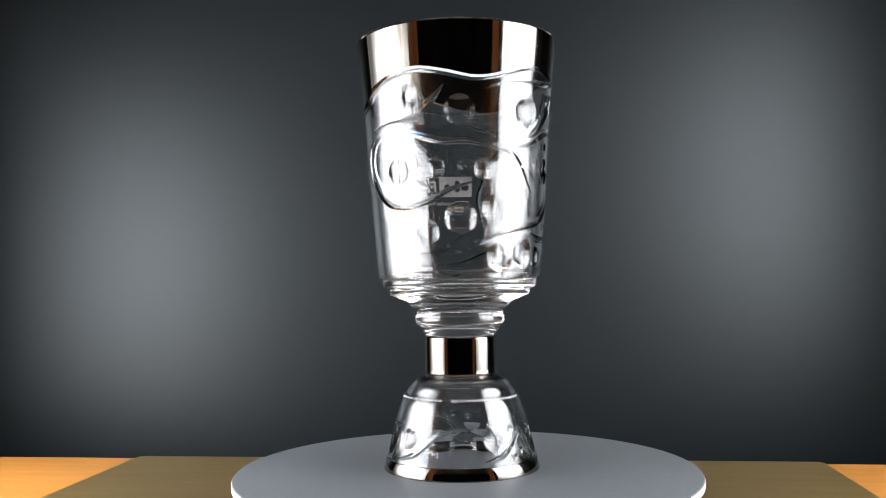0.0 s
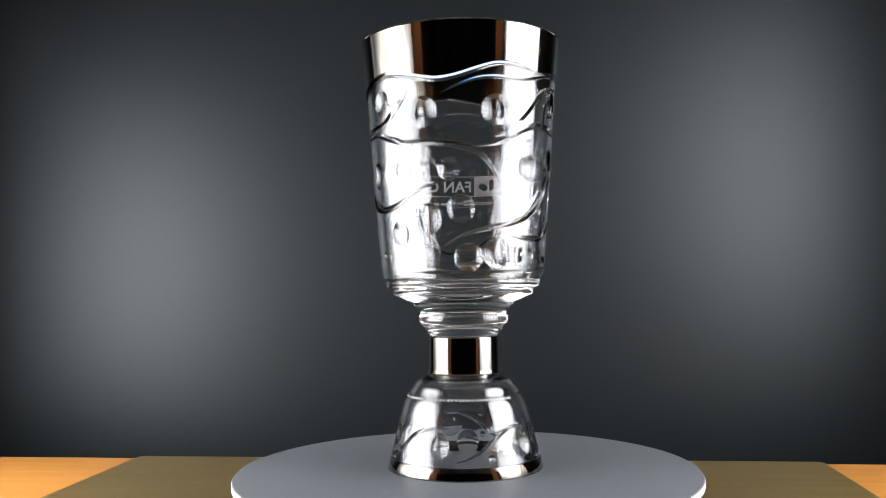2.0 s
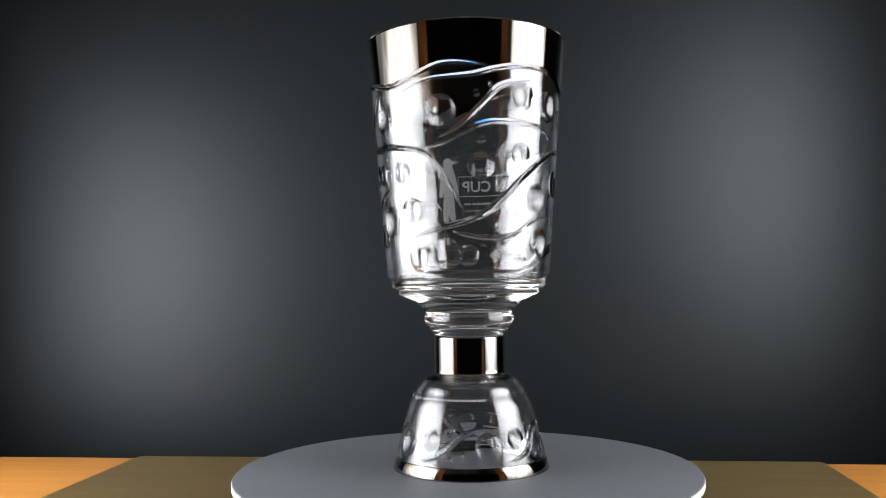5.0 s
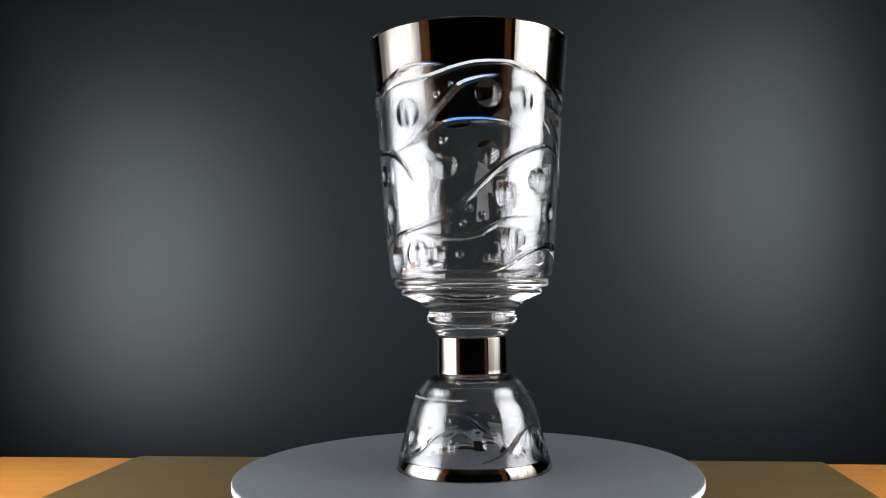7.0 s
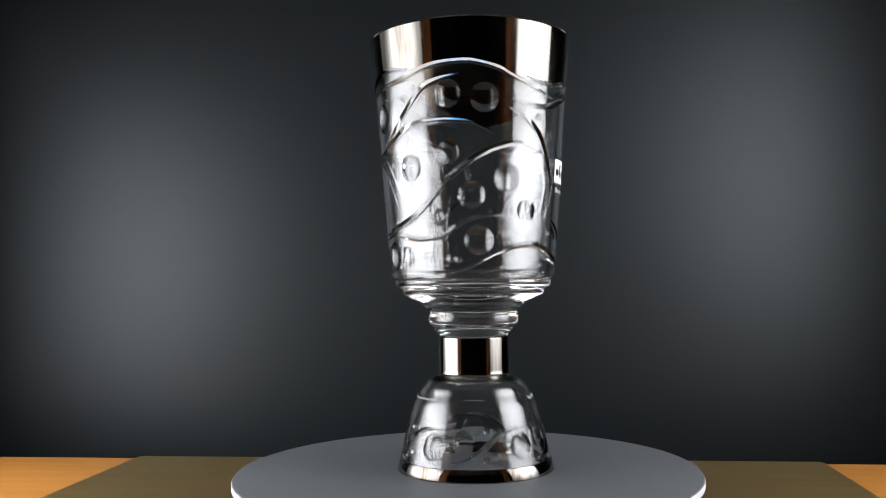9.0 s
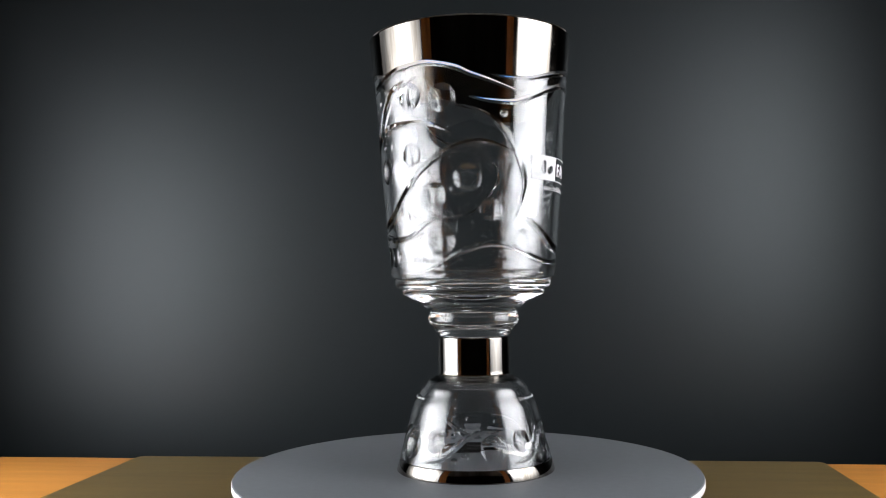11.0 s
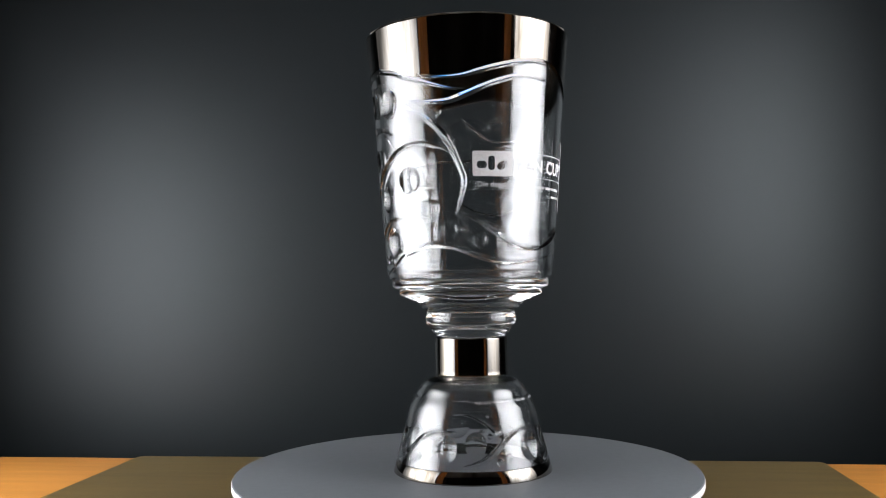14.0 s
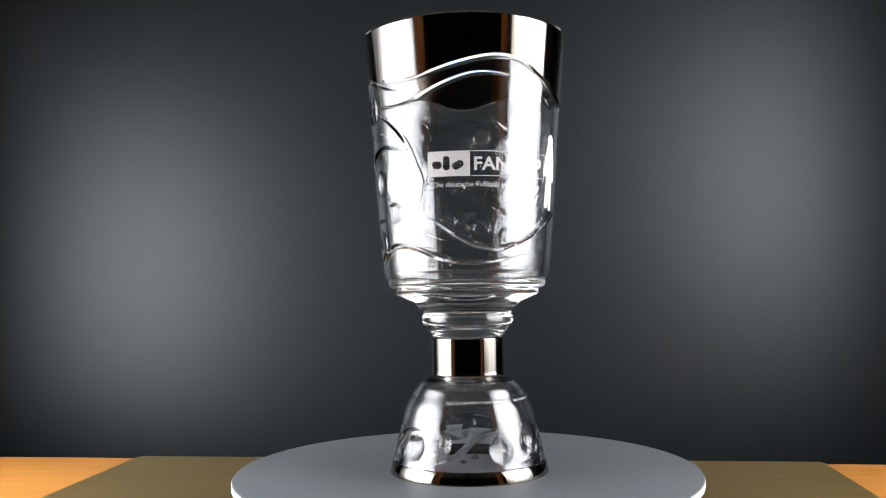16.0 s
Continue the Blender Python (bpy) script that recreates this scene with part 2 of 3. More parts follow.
def carve_bowl():
    z = np.linspace(190.5, 421.2, 480)
    c = Carving(1200, z, radius_at(BOWL, z / 1000) * 1000)
    c.swoosh(WAVE_A, 3.4, 0.78, (False, True))
    c.swoosh(WAVE_B, 3.4)
    c.swoosh(WAVE_C, 3.4, 0.78, (True, False))
    c.swoosh([(38.4, 350), (49.8, 345.4), (65, 344.3), (74.6, 348.7), (86, 356.4), (95.6, 362.2), (107.4, 367.4), (120.4, 367.9), (134.2, 364.9)], 3.5)
    c.swoosh([(11.5, 369.8), (1.3, 366.9), (-10.6, 360.8), (-18.2, 349.3), (-26, 337), (-36.1, 322.8), (-47.4, 313.7)], 4.0)
    c.swoosh([(-96.3, 363.7), (-102.5, 351.7), (-110.7, 340.8), (-119.6, 332.6), (-134, 330.6), (-152.4, 328.8)], 4.0)
    c.swoosh([(-60.5, 304.7), (-44.6, 309.5), (-33.8, 317.7), (-27, 323), (-16.9, 328), (-4.9, 328.9), (7.7, 328.3), (18, 325.7), (32.7, 315.8)], 4.0)
    c.swoosh([(-149.1, 322.9), (-127.7, 324), (-114.7, 318.6), (-100.2, 311.6), (-84.8, 311.2), (-74, 308.6), (-61.6, 304.7), (-52, 296), (-41.9, 273.8), (-31.6, 244.7)], 4.0)
    c.swoosh([(-142.4, 323.8), (-156, 312.6), (-160, 292.5), (-151, 271.6), (-137.7, 256.1), (-122.9, 252.1), (-107.9, 256.9), (-94.5, 266.9), (-80.2, 273.8)], 4.0)
    c.swoosh([(-81.8, 211.3), (-67, 224), (-52, 230.3), (-32.4, 236.9), (-18.4, 246), (-6.7, 260.4), (4.7, 277.5), (14.6, 289.5), (27.2, 300.8), (39, 307.2), (49.2, 308.2), (61.4, 302.8), (68.8, 297.3)], 4.0)
    c.swoosh([(-40, 229), (-34.1, 226.2), (-18.4, 222.6), (-1.9, 224.8), (8.4, 233.1), (19.6, 240.6), (43, 242.1)], 3.2)
    c.swoosh([(1.7, 190), (17.3, 197), (32, 208), (50, 215.8), (64, 215), (74, 210.6), (84, 205), (97, 200.8), (112.1, 200.2), (130.5, 204.2), (146, 208)], 3.5)
    c.swoosh([(37.6, 341.9), (52.3, 330.7), (64.2, 312.5), (71.2, 290.6), (74.9, 274.3), (73.2, 258), (68.7, 239.4)], 4.0)
    c.swoosh([(72, 243), (85.2, 234.8), (96.5, 224), (108.4, 215.5), (123.5, 212.6), (134, 217), (148.2, 225.4), (172, 244), (184, 250)], 3.6)
    for g, h, r in [(-119.8, 353.1, 12), (-128.6, 285.5, 13), (-109.6, 228.3, 12), (-88.4, 240.6, 15), (-88.4, 339, 14.5), (-66.6, 249, 13),
                    (-45.1, 339.8, 14.6), (-62.2, 205, 13.5), (-103.5, 287.4, 10), (-21.7, 288.3, 12.5), (-43.4, 208.5, 13.9),
                    (-73.6, 285.8, 10.5), (4.4, 352.9, 12.7), (25.3, 348.4, 13.4), (3.8, 299.6, 11), (17.2, 260.9, 12.7), (-30, 206.6, 10),
                    (39.3, 275.9, 13), (21.6, 219.8, 13.4), (52.8, 247.2, 10.6)]:
        c.lens(g, h, r, 3.3 * (r / 13) ** 1.2)
    for g, h, r in [(-24.5, 353.7, 3.5), (-16.5, 361.6, 2.5), (-89.6, 327.5, 3.6), (-37, 293, 3.4), (0.5, 242.8, 3.6), (-13.7, 207.6, 3.7),
                    (3.5, 204, 4.2), (-7.2, 249, 3.6), (-10.9, 235.5, 3.4), (-21.8, 311.8, 4), (60.5, 334, 3.8), (74.9, 228.3, 3.2),
                    (-88, 288.8, 3.6), (-128.6, 208.7, 3.8), (-120.6, 207.8, 3.8), (8.5, 202.6, 3.2)]:
        c.lens(g, h, r, 1.1)
    return c


def carve_foot():
    z = np.linspace(11.8, 71.8, 125)
    c = Carving(1000, z, radius_at(FOOT, z / 1000) * 1000)
    for k in range(5):
        a = 72.0 * k
        c.swoosh([(a - 74, 16), (a - 64, 18.2), (a - 54.3, 23.2), (a - 45.4, 32), (a - 37, 40.4), (a - 24.6, 45.5), (a - 8, 45.8)], 3.4)
        c.lens(a - 16.6, 30, 12.6, 3.2)
        c.lens(a + 8, 35.5, 10.0, 2.5)
        c.lens(a - 46.3, 19.2, 3.2, 1.0)
        c.lens(a - 38.4, 23, 3.5, 1.1)
        c.lens(a - 45.5, 44.8, 2.8, 0.9)
    return c


def ring_rows(pr, cols):
    a = np.radians(np.arange(cols) * 360.0 / cols - 180)
    pr = np.array(pr) * (WIDE, 1)
    return np.stack([pr[:, :1] * np.cos(a), pr[:, :1] * np.sin(a), np.repeat(pr[:, 1:], cols, 1)], -1)


def carved_rows(c):
    r = (c.r[:, None] - c.depth) / 1000
    a = np.radians(c.g)
    return np.stack([r * np.cos(a), r * np.sin(a), np.repeat(c.z[:, None] / 1000, c.n, 1)], -1)


def satin_faces(me, c, skip):
    """Give the cut waves of a carved mesh, which start at row skip, the satin material."""
    me.materials.append(GLASS)
    me.materials.append(SATIN)
    k = np.zeros(len(me.polygons), dtype=np.int32)
    rows = c.satin[:-1] & c.satin[1:]
    k[skip * c.n:(skip + len(rows)) * c.n] = rows.ravel()
    me.polygons.foreach_set("material_index", k)
    return me


def build_trophy():
    cup = tagged(new("trophy"), "tall cut crystal trophy cup with polished platinum bands, on the turntable", "trophy")
    # bowl: lower profile, carved wall, lip, inner wall, cavity floor
    lower = [(0.0002, 0.1290), (0.0335, 0.1290), (0.0355, 0.1319), (0.0378, 0.1347), (0.0402, 0.1391), (0.0430, 0.1413), (0.0440, 0.1446),
             (0.0441, 0.1495), (0.0425, 0.1517), (0.0428, 0.1545), (0.0490, 0.1605), (0.0515, 0.1630), (0.0690, 0.1709), (0.0694, 0.1756),
             (0.0750, 0.1776), (0.0766, 0.1821), (0.0757, 0.1838), (0.0772, 0.1860), (0.0799, 0.1893)]
    inner = [(0.0985, 0.4217), (0.0955, 0.4222), (0.0938, 0.4190), (0.0858, 0.3506), (0.0813, 0.2943), (0.0768, 0.2381), (0.0735, 0.2000),
             (0.0725, 0.1900), (0.0700, 0.1860), (0.0640, 0.1842), (0.0002, 0.1838)]
    c = carve_bowl()
    low_rows = soften(lower, 0.0005)
    P = np.concatenate([ring_rows(low_rows, 1200), carved_rows(c), ring_rows(soften(inner, 0.0012), 1200)])
    part("glass_bowl", grid_mesh("glass_bowl", P), GLASS, cup, "clear crystal bowl with cut waves and round lenses")
    # platinum on the upper wall, down to the waves
    g = np.arange(1200) * 360.0 / 1200 - 180
    low = band_edge(g) + 0.0025
    s = np.linspace(0, 1, 26)[:, None]
    z = low[None] * (1 - s) + 0.4215 * s
    r = radius_at(BOWL, z) + 0.00035
    a = np.radians(g)[None]
    out = np.stack([r * np.cos(a), r * np.sin(a), z], -1)
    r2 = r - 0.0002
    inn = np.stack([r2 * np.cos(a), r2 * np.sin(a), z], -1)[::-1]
    # added sheet just inside the band, coloured like its dark reflections
    part("band_lining", grid_mesh("band_lining", inn - (inn * (0.002, 0.002, 0))), LINING, cup, "platinum underside seen through the glass, its dark reflections put into the colour")
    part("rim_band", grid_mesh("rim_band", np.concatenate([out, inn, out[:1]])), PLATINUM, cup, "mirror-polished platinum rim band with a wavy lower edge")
    # stem sleeve
    sleeve = [(0.0325, 0.1288), (0.0350, 0.1290), (0.0351, 0.1275), (0.0351, 0.0985), (0.0351, 0.0962), (0.0354, 0.0945), (0.0356, 0.0928), (0.0325, 0.0925)]
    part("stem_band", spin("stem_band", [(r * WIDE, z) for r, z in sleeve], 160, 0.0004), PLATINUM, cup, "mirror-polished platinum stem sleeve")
    # foot
    c = carve_foot()
    low = [(0.0698, 0.0006), (0.0745, 0.0006), (0.0755, 0.0015), (0.0732, 0.0116)]
    top = [(0.0555, 0.0721), (0.0540, 0.0738), (0.0532, 0.0756), (0.0512, 0.0800), (0.0480, 0.0840), (0.0425, 0.0885), (0.0365, 0.0915), (0.0340, 0.0922), (0.0002, 0.0924)]
    core = [tuple(q) for q in spline([(0.0002, 0.0885), (0.0180, 0.0884), (0.0300, 0.0876), (0.0395, 0.0848), (0.0452, 0.0800), (0.0490, 0.0725), (0.0530, 0.0650), (0.0560, 0.0560), (0.0588, 0.0452), (0.0640, 0.0234), (0.0694, 0.0006)], 6)]
    P = np.concatenate([ring_rows(low, 1000), carved_rows(c), ring_rows(soften(top, 0.0006), 1000), ring_rows(core, 1000)])
    part("glass_foot", satin_faces(grid_mesh("glass_foot", P), c, len(low)), GLASS, cup, "clear crystal bell foot with cut waves and lenses")
    ring = [(0.0728, 0.0119), (0.0735, 0.0117), (0.0764, 0.0008), (0.0761, 0.0), (0.0745, 0.0), (0.0742, 0.0005)]
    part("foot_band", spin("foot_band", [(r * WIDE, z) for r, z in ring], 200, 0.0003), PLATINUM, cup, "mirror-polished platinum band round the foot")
    engrave(cup)
    return cup


def wrap_mesh(me, profile, g0, z0, lift=0.00025):
    """Lay a flat mesh (x along, y up, metres) round the cup at angle g0 (degrees) and height z0."""
    n = len(me.vertices)
    co = np.empty(n * 3, dtype=np.float32)
    me.vertices.foreach_get("co", co)
    co = co.reshape(-1, 3)
    z = z0 + co[:, 1]
    r = radius_at(profile, z) + lift
    a = math.radians(g0) + co[:, 0] / radius_at(profile, z0)
    me.vertices.foreach_set("co", np.stack([r * np.cos(a), r * np.sin(a), z], -1).astype(np.float32).ravel())
    me.update()
    return me


def letters(text, size, width=None, bold=0.0):
    """Flat mesh of a line of text, squeezed to width where one is given."""
    cu = bpy.data.curves.new("letters", "FONT")
    cu.body, cu.size, cu.resolution_u, cu.offset = text, size, 3, bold
    ob = bpy.data.objects.new("letters", cu)
    scene.collection.objects.link(ob)
    me = bpy.data.meshes.new_from_object(ob.evaluated_get(bpy.context.evaluated_depsgraph_get()))
    bpy.data.objects.remove(ob)
    if width:
        xs = [v.co.x for v in me.vertices]
        k = width / (max(xs) - min(xs))
        for v in me.vertices:
            v.co.x = (v.co.x - min(xs)) * k
    return me


def patch(inside, w, h, step=0.0004):
    """Flat mesh of the cells of a w by h sheet for which inside(x, y) is true."""
    nx, ny = int(w / step), int(h / step)
    bm = bmesh.new()
    vs = {}

    def v(i, j):
        if (i, j) not in vs:
            vs[(i, j)] = bm.verts.new((i * step, j * step, 0))
        return vs[(i, j)]
    for i in range(nx):
        for j in range(ny):
            if inside((i + 0.5) * step, (j + 0.5) * step):
                bm.faces.new((v(i, j), v(i + 1, j), v(i + 1, j + 1), v(i, j + 1)))
    me = bpy.data.meshes.new("patch")
    bm.to_mesh(me)
    bm.free()
    return me


def capsule(x, y, ax, ay, bx, by, r):
    """Whether (x, y) lies within r of the stretch a to b."""
    dx, dy = bx - ax, by - ay
    s = max(0.0, min(1.0, ((x - ax) * dx + (y - ay) * dy) / (dx * dx + dy * dy + 1e-12)))
    return math.hypot(x - ax - s * dx, y - ay - s * dy) < r


def engrave(cup):
    rad = math.radians(1)
    # emblem tile with plain bars left clear
    tw, th = 25.0 * rad * 0.088, 0.0225
    bars = [(0.0072, 0.0102, 0.0092, 0.0102, 0.0036), (0.0170, 0.0085, 0.0170, 0.0150, 0.0032), (0.0255, 0.0090, 0.0290, 0.0108, 0.0034)]

    def tile(x, y):
        cx, cy = min(x, tw - x), min(y, th - y)
        if cx < 0.002 and cy < 0.002 and math.hypot(0.002 - cx, 0.002 - cy) > 0.002 and x < tw / 2:
            return False
        return not any(capsule(x, y, *b) for b in bars)
    part("engraved_tile", wrap_mesh(patch(tile, tw, th), BOWL, 79.9, 0.2765), FROSTED, cup, "frosted engraved emblem tile")
    fw = 52.0 * rad * 0.088

    def outline(x, y):
        return x > fw - 0.0006 or y < 0.0006 or y > th - 0.0006
    part("engraved_frame", wrap_mesh(patch(outline, fw, th, 0.0003), BOWL, 104.9, 0.2765), FROSTED, cup, "thin frosted engraved frame")
    part("engraved_title", wrap_mesh(letters("FAN CUP", 0.0165, fw - 0.008, 0.00035), BOWL, 107.0, 0.2820), FROSTED, cup, "frosted engraved capital letters")
    part("engraved_subtitle", wrap_mesh(letters("Die deutsche Fußball-", 0.0066, 39.5 * rad * 0.087), BOWL, 82.8, 0.2672), FROSTED, cup, "small frosted engraved line of words")
    part("engraved_line", wrap_mesh(patch(lambda x, y: (x % 0.012) < 0.0105 and (x % 0.0018) < 0.0011, 0.044, 0.0024, 0.0003), BOWL, 123.5, 0.2672), FROSTED, cup)
    part("engraved_line", wrap_mesh(patch(lambda x, y: (x % 0.009) < 0.0078 and (x % 0.0018) < 0.0011, 0.020, 0.0022, 0.0003), BOWL, 140.0, 0.2600), FROSTED, cup)
    # plain upright silhouette beside the words
    blobs = [(0.012, 0.064, 0.012, 0.066, 0.0052), (0.012, 0.036, 0.012, 0.055, 0.0075), (0.008, 0.006, 0.010, 0.034, 0.0036),
             (0.016, 0.004, 0.014, 0.034, 0.0036), (0.006, 0.052, 0.003, 0.034, 0.0024), (0.018, 0.053, 0.021, 0.030, 0.0024)]
    part("engraved_figure", wrap_mesh(patch(lambda x, y: any(capsule(x, y, *b) for b in blobs), 0.026, 0.074, 0.0006), BOWL, 156.0, 0.2480), FROSTED, cup, "plain frosted engraved silhouette")
    # ring of small winners' lines on the shoulder of the foot
    step = 0.0600 * rad
    part("engraved_ring_title", wrap_mesh(letters("Sieger 2012:", 0.0040, 15 * rad * 0.056), FOOT, 80.5, 0.0702), FROSTED, cup)
    part("engraved_ring_title", wrap_mesh(letters("Sieger 2014:", 0.0040, 15 * rad * 0.056), FOOT, -99.5, 0.0702), FROSTED, cup)
    random.seed(4)
    for start, length in [(97, 42), (-83, 68), (-175, 66), (150, 24)]:
        cells = []
        x = 0.0
        while x < length * rad * 0.056:
            w = random.uniform(0.002, 0.008)
            cells.append((x, x + w))
            x += w + 0.0011
        end = cells[-1][1]

        def bars_in(x, y, cells=cells):
            return any(a <= x <= b for a, b in cells) and (x % 0.0013) < 0.0007
        part("engraved_ring_line", wrap_mesh(patch(bars_in, end, 0.0019, 0.0003), FOOT, start, 0.0706), FROSTED, cup)


# ---- setting ----
def wall(name, sx, sy, sz, at, mat, kind="structure", label="", bevel=0.0, turn=0.0):
    ob = part(name, box(sx, sy, sz, (0, 0, 0), bevel), mat)
    ob.matrix_basis = pose(*at, 0, 0, turn)
    return tagged(ob, label, "", "", kind)


def build_room():
    wall("floor", 5.2, 4.9, 0.1, (0, -0.8, -0.05), FLOOR)
    wall("ceiling", 5.2, 4.9, 0.1, (0, -0.8, 2.65), CEILING)
    wall("wall_south", 5.2, 0.1, 2.6, (0, -3.2, 1.3), WALL)
    wall("wall_east", 0.1, 4.7, 2.6, (2.55, -0.8, 1.3), WALL)
    wall("wall_west", 0.1, 4.7, 2.6, (-2.55, -0.8, 1.3), WALL)
    # the wall behind the backdrop, built round its window
    wall("wall_north", 5.0, 0.1, 1.72, (0, 1.55, 0.86), PLASTER)
    wall("wall_north_top", 5.0, 0.1, 0.12, (0, 1.55, 2.54), PLASTER)
    for x in (-1.8425, 1.8425):
        wall("wall_north_side", 1.315, 0.1, 0.76, (x, 1.55, 2.10), PLASTER)


def build_window():
    """A wide high window in the wall behind the backdrop: sky in the middle, white blinds at the sides."""
    f = tagged(new("window_1"), "high window with a half-lowered white blind and blue sky", "window", "", "structure")
    f.matrix_basis = pose(0, 1.5, 2.1)
    part("pane", box(0.51, 0.02, 0.37, (0, 0.05, -0.145), 0.001), SKY, f)
    for x in (-0.705, 0.705):
        part("blind", box(0.848, 0.02, 0.37, (x, 0.05, -0.145), 0.001), BLIND, f)
    part("roller_blind", box(2.26, 0.03, 0.28, (0, 0.04, 0.185), 0.002), BLIND, f)
    for x in (-1.155, -0.268, 0.268, 1.155):
        part("window_frame", box(0.05 if abs(x) > 1 else 0.025, 0.06, 0.37, (x, 0.05, -0.145), 0.003), RIM_WHITE, f)
    for z in (-0.355, 0.355):
        part("window_frame", box(2.36, 0.10, 0.05, (0, 0.05, z), 0.003), RIM_WHITE, f)


def build_backdrop():
    # a hanging sheet with a slight sag between its clamps
    n, rows = 60, 40
    x = np.linspace(-1.15, 1.15, n)
    z = np.linspace(0.02, 1.485, rows)
    X, Zz = np.meshgrid(x, z)
    Y = 0.53 + 0.002 * np.sin(X * 5 + 1) * np.sin(Zz * 3)
    P = np.concatenate([np.stack([X, Y, Zz], -1), np.stack([X, Y + 0.003, Zz], -1)[::-1]])
    ob = part("backdrop", grid_mesh("backdrop", P, wrap=False), BACKDROP)
    tagged(ob, "dark satin grey studio backdrop hanging behind the table", "backdrop", "", "structure")


SKEW = -5.1                     # the table stands a little askew to the camera


def build_table():
    t = tagged(new("table"), "light beech wood table with straight legs", "table")
    t.matrix_basis = pose(0, 0.265, 0, 0, 0, SKEW)
    part("tabletop", box(1.9, 0.85, 0.028, (0, -0.425, 0.736), 0.002), WOOD, t)
    for x in (-0.88, 0.88):
        for y in (-0.06, -0.79):
            part("leg", box(0.05, 0.05, 0.7215, (x, y, 0.36075), 0.003), WOOD, t)


def build_mat():
    bm = bmesh.new()
    w, d, c = 0.44, 0.62, 0.006
    vs = [bm.verts.new(p + (0,)) for p in ((-w, -d), (w, -d), (w, -c), (w - c, 0), (-w + c, 0), (-w, -c))]
    f = bm.faces.new(vs)
    ex = bmesh.ops.extrude_face_region(bm, geom=[f])
    bmesh.ops.translate(bm, vec=(0, 0, 0.0022), verts=[v for v in ex["geom"] if isinstance(v, bmesh.types.BMVert)])
    bmesh.ops.recalc_face_normals(bm, faces=bm.faces)
    ob = part("desk_mat", bm, MAT)
    ob.matrix_basis = pose(0, 0.2665, 0.75, 0, 0, SKEW)
    tagged(ob, "smoky olive brown plastic desk mat on the table", "desk mat")


def build_turntable():
    t = tagged(new("turntable"), "round grey motorised turntable with a pale edge", "turntable")
    t.matrix_basis = pose(0, 0, Z0)
    top = [(0.0002, 0.0), (0.2242, 0.0), (0.2250, -0.0004), (0.2254, -0.0014)]
    part("platter", spin("platter", top, 240, 0.0004), GREY, t, "grey satin platter")
    edge = [(0.2253, -0.0013), (0.2258, -0.0022), (0.2258, -0.0075), (0.2240, -0.0090), (0.0900, -0.0090)]
    part("edge_trim", spin("edge_trim", edge, 240, 0.0004), RIM_WHITE, t, "pale plastic edge")
    foot = [(0.0900, -0.0090), (0.1000, -0.0100), (0.1050, -0.0400), (0.1040, -0.0428), (0.0002, -0.0428)]
    part("motor_base", spin("motor_base", foot, 120, 0.001), BLACK, t, "black motor base")
    return t


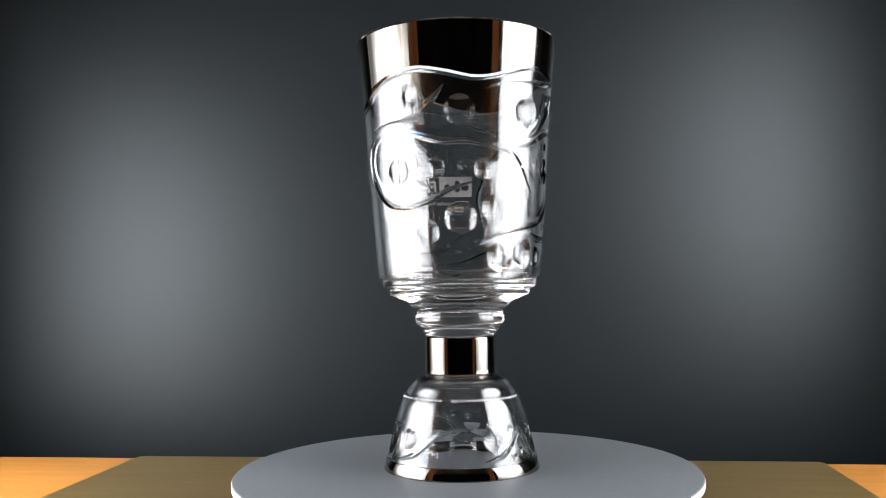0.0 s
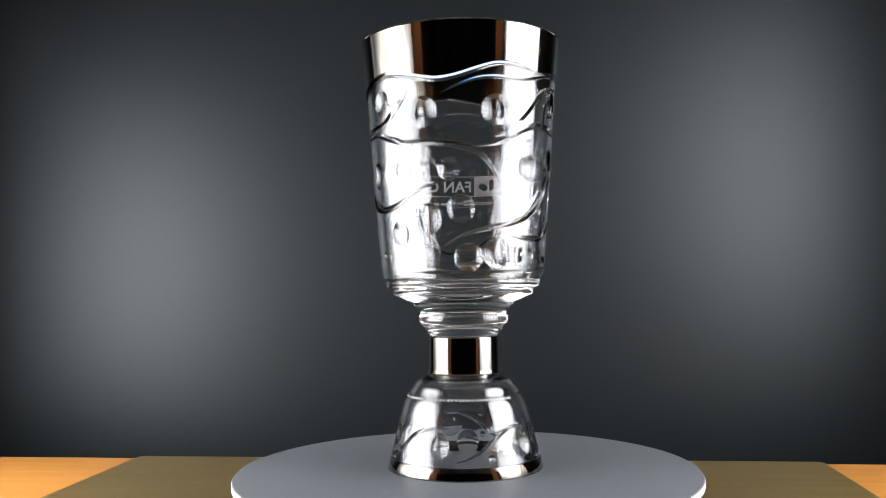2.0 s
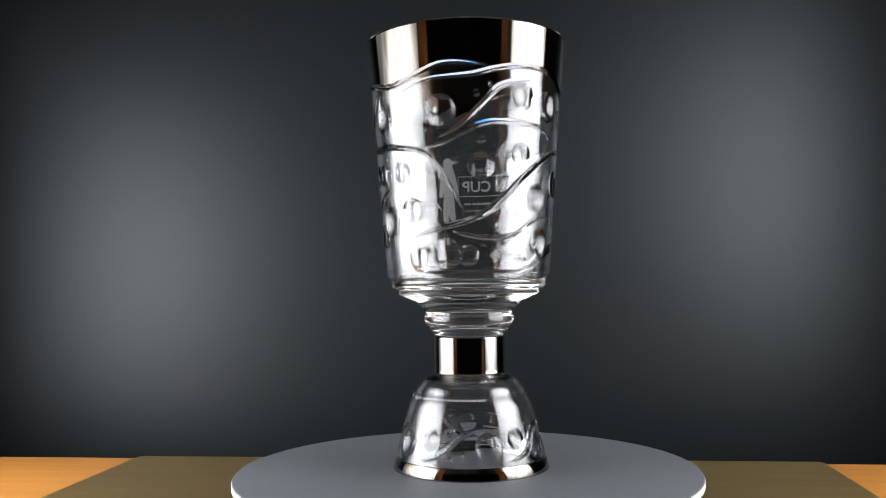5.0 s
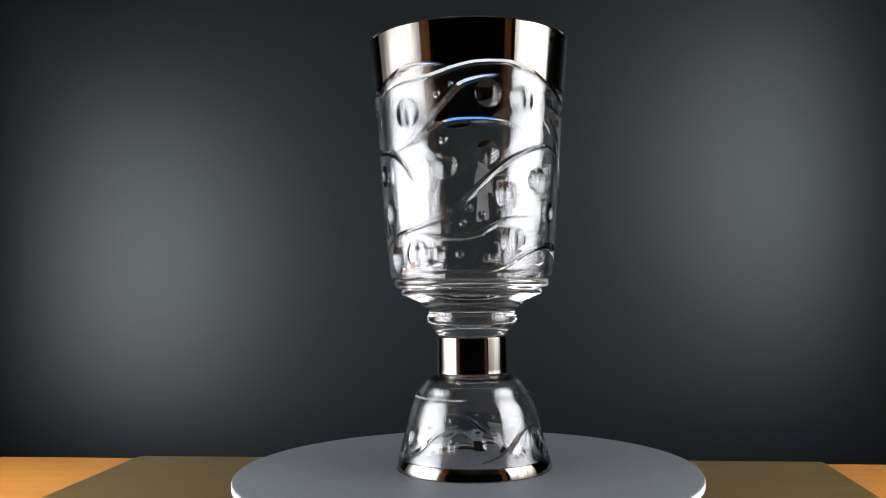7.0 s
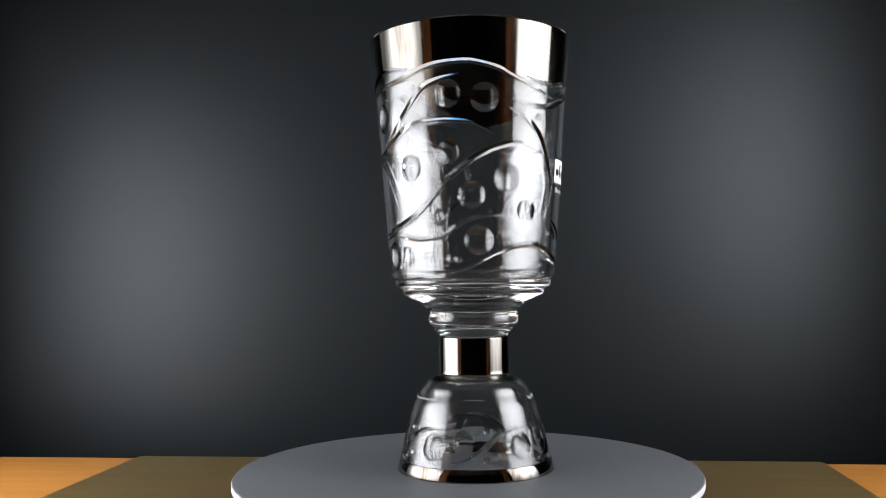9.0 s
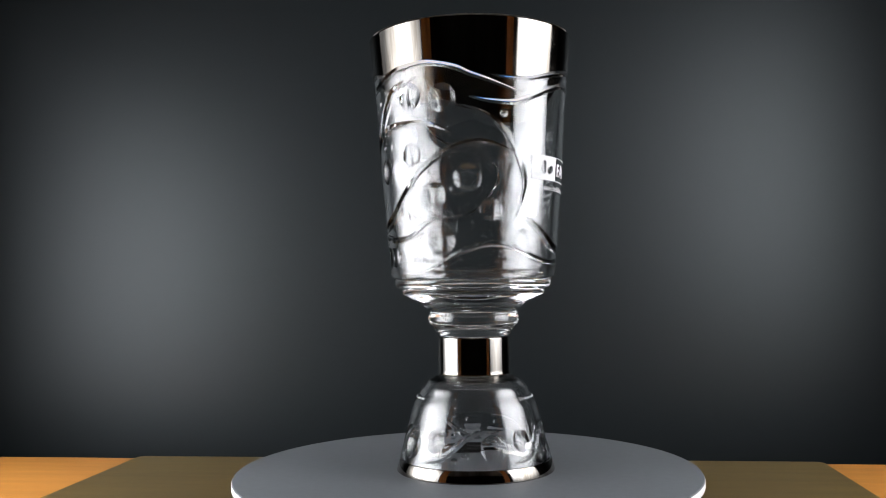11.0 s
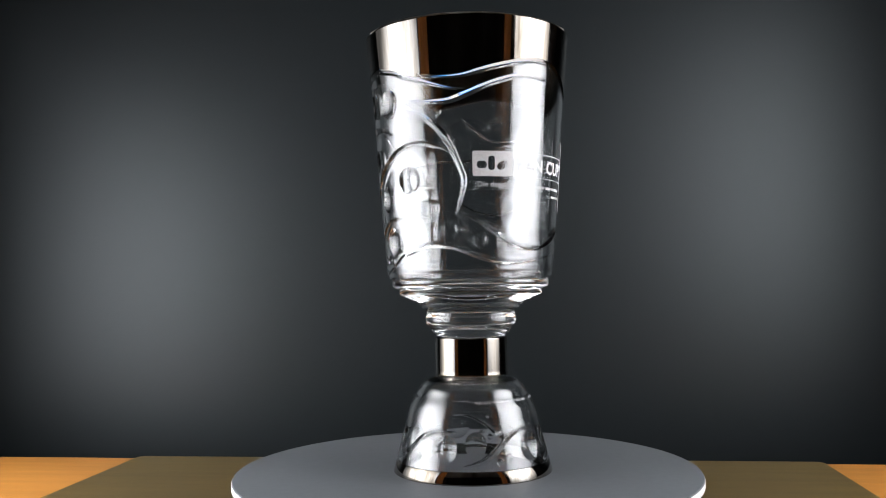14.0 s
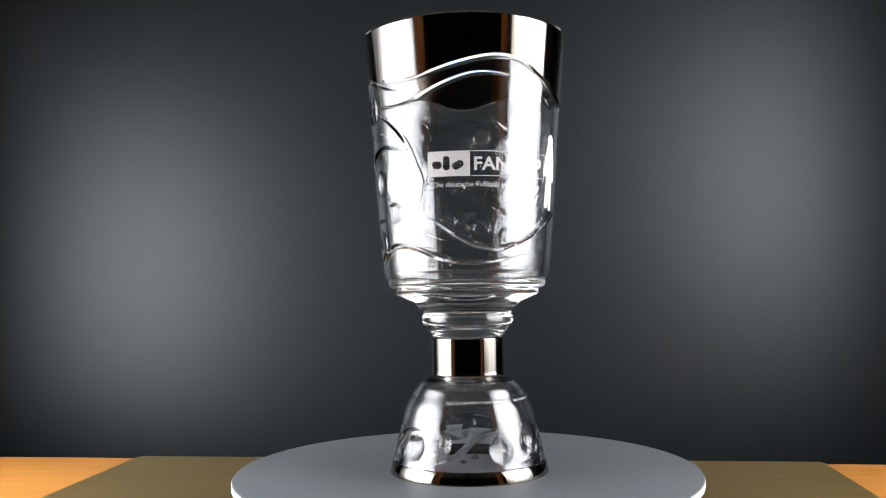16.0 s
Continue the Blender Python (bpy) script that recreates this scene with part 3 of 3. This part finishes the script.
def build_softbox(x, y, z, w, tall, turn, hot):
    s = tagged(new("softbox"), "lit rectangular studio softbox on a stand beside the table", "studio light", "studio softboxes")
    s.matrix_basis = pose(x, y, z, 0, 0, math.copysign(turn, x))
    h, v = w / 2, tall / 2
    part("diffuser", box(w, 0.006, tall, (0, 0, 0), 0.002), softbox_material(*hot), s, "white glowing diffuser")
    bm = bmesh.new()
    a = [bm.verts.new((x, -0.008, z)) for x, z in ((-h - 0.01, -v - 0.01), (h + 0.01, -v - 0.01), (h + 0.01, v + 0.01), (-h - 0.01, v + 0.01))]
    b = [bm.verts.new((x, -0.30, z)) for x, z in ((-0.07, -0.07), (0.07, -0.07), (0.07, 0.07), (-0.07, 0.07))]
    for i in range(4):
        j = (i + 1) % 4
        bm.faces.new((a[i], a[j], b[j], b[i]))
    bm.faces.new(a)
    bm.faces.new(b[::-1])
    bmesh.ops.recalc_face_normals(bm, faces=bm.faces)
    part("hood", bm, FABRIC, s, "black fabric hood")
    for dx, dz, w, h in ((0, v + 0.006, w + 0.02, 0.012), (0, -v - 0.006, w + 0.02, 0.012), (h + 0.006, 0, 0.012, tall), (-h - 0.006, 0, 0.012, tall)):
        part("border", box(w, 0.03, h, (dx, 0.006, dz), 0.002), FABRIC, s)
    part("stand_pole", box(0.028, 0.028, z - 0.08, (0, -0.34, -z / 2 - 0.04), 0.006), BLACK, s)
    part("lamp_head", box(0.12, 0.14, 0.12, (0, -0.36, 0), 0.01), BLACK, s)
    for k in range(3):
        leg = part("stand_leg", box(0.5, 0.02, 0.016, (0.25, 0, 0), 0.003), BLACK, s)
        leg.matrix_basis = pose(0, -0.34, 0.009 - z, 0, 0, 90 + 120 * k)
    return s


def build_cabinet(x, y, turn, w=0.5):
    c = tagged(new("cabinet"), "tall red-brown wooden cabinet standing behind the softbox", "cabinet", "cabinets behind the lights")
    c.matrix_basis = pose(x, y, 0, 0, 0, turn)
    part("body", box(w, 0.4, 2.0, (0, 0, 1.0), 0.004), ORANGE_WOOD, c)
    for k in (-1, 1):
        part("door", box(w / 2 - 0.006, 0.02, 1.9, (k * w / 4, -0.2105, 1.0), 0.003), ORANGE_WOOD, c)


build_room()
build_window()
build_backdrop()
build_table()
build_mat()
platter = build_turntable()
trophy = build_trophy()
build_softbox(-0.735, -0.05, 1.11, 0.92, 0.68, 79, (0.10, -0.08))
build_softbox(0.72, -0.22, 1.23, 0.64, 0.90, 79, (0.0, -0.02))
build_cabinet(-1.02, -0.95, 133, 0.22)
build_cabinet(0.92, -0.98, 223, 0.15)


def motions():
    turn, rows = [], []
    for k in range(33):
        t = k * 0.5
        a = radians(120.05 - TURN * t)
        turn.append((t, pose(0, 0, Z0, 0, 0, -TURN * t)))
        rows.append((t, pose(0.00916 * math.cos(a), 0.00916 * math.sin(a), Z0, 0, 0, -TURN * t)))
    walk(platter, turn)
    walk(trophy, rows)


motions()
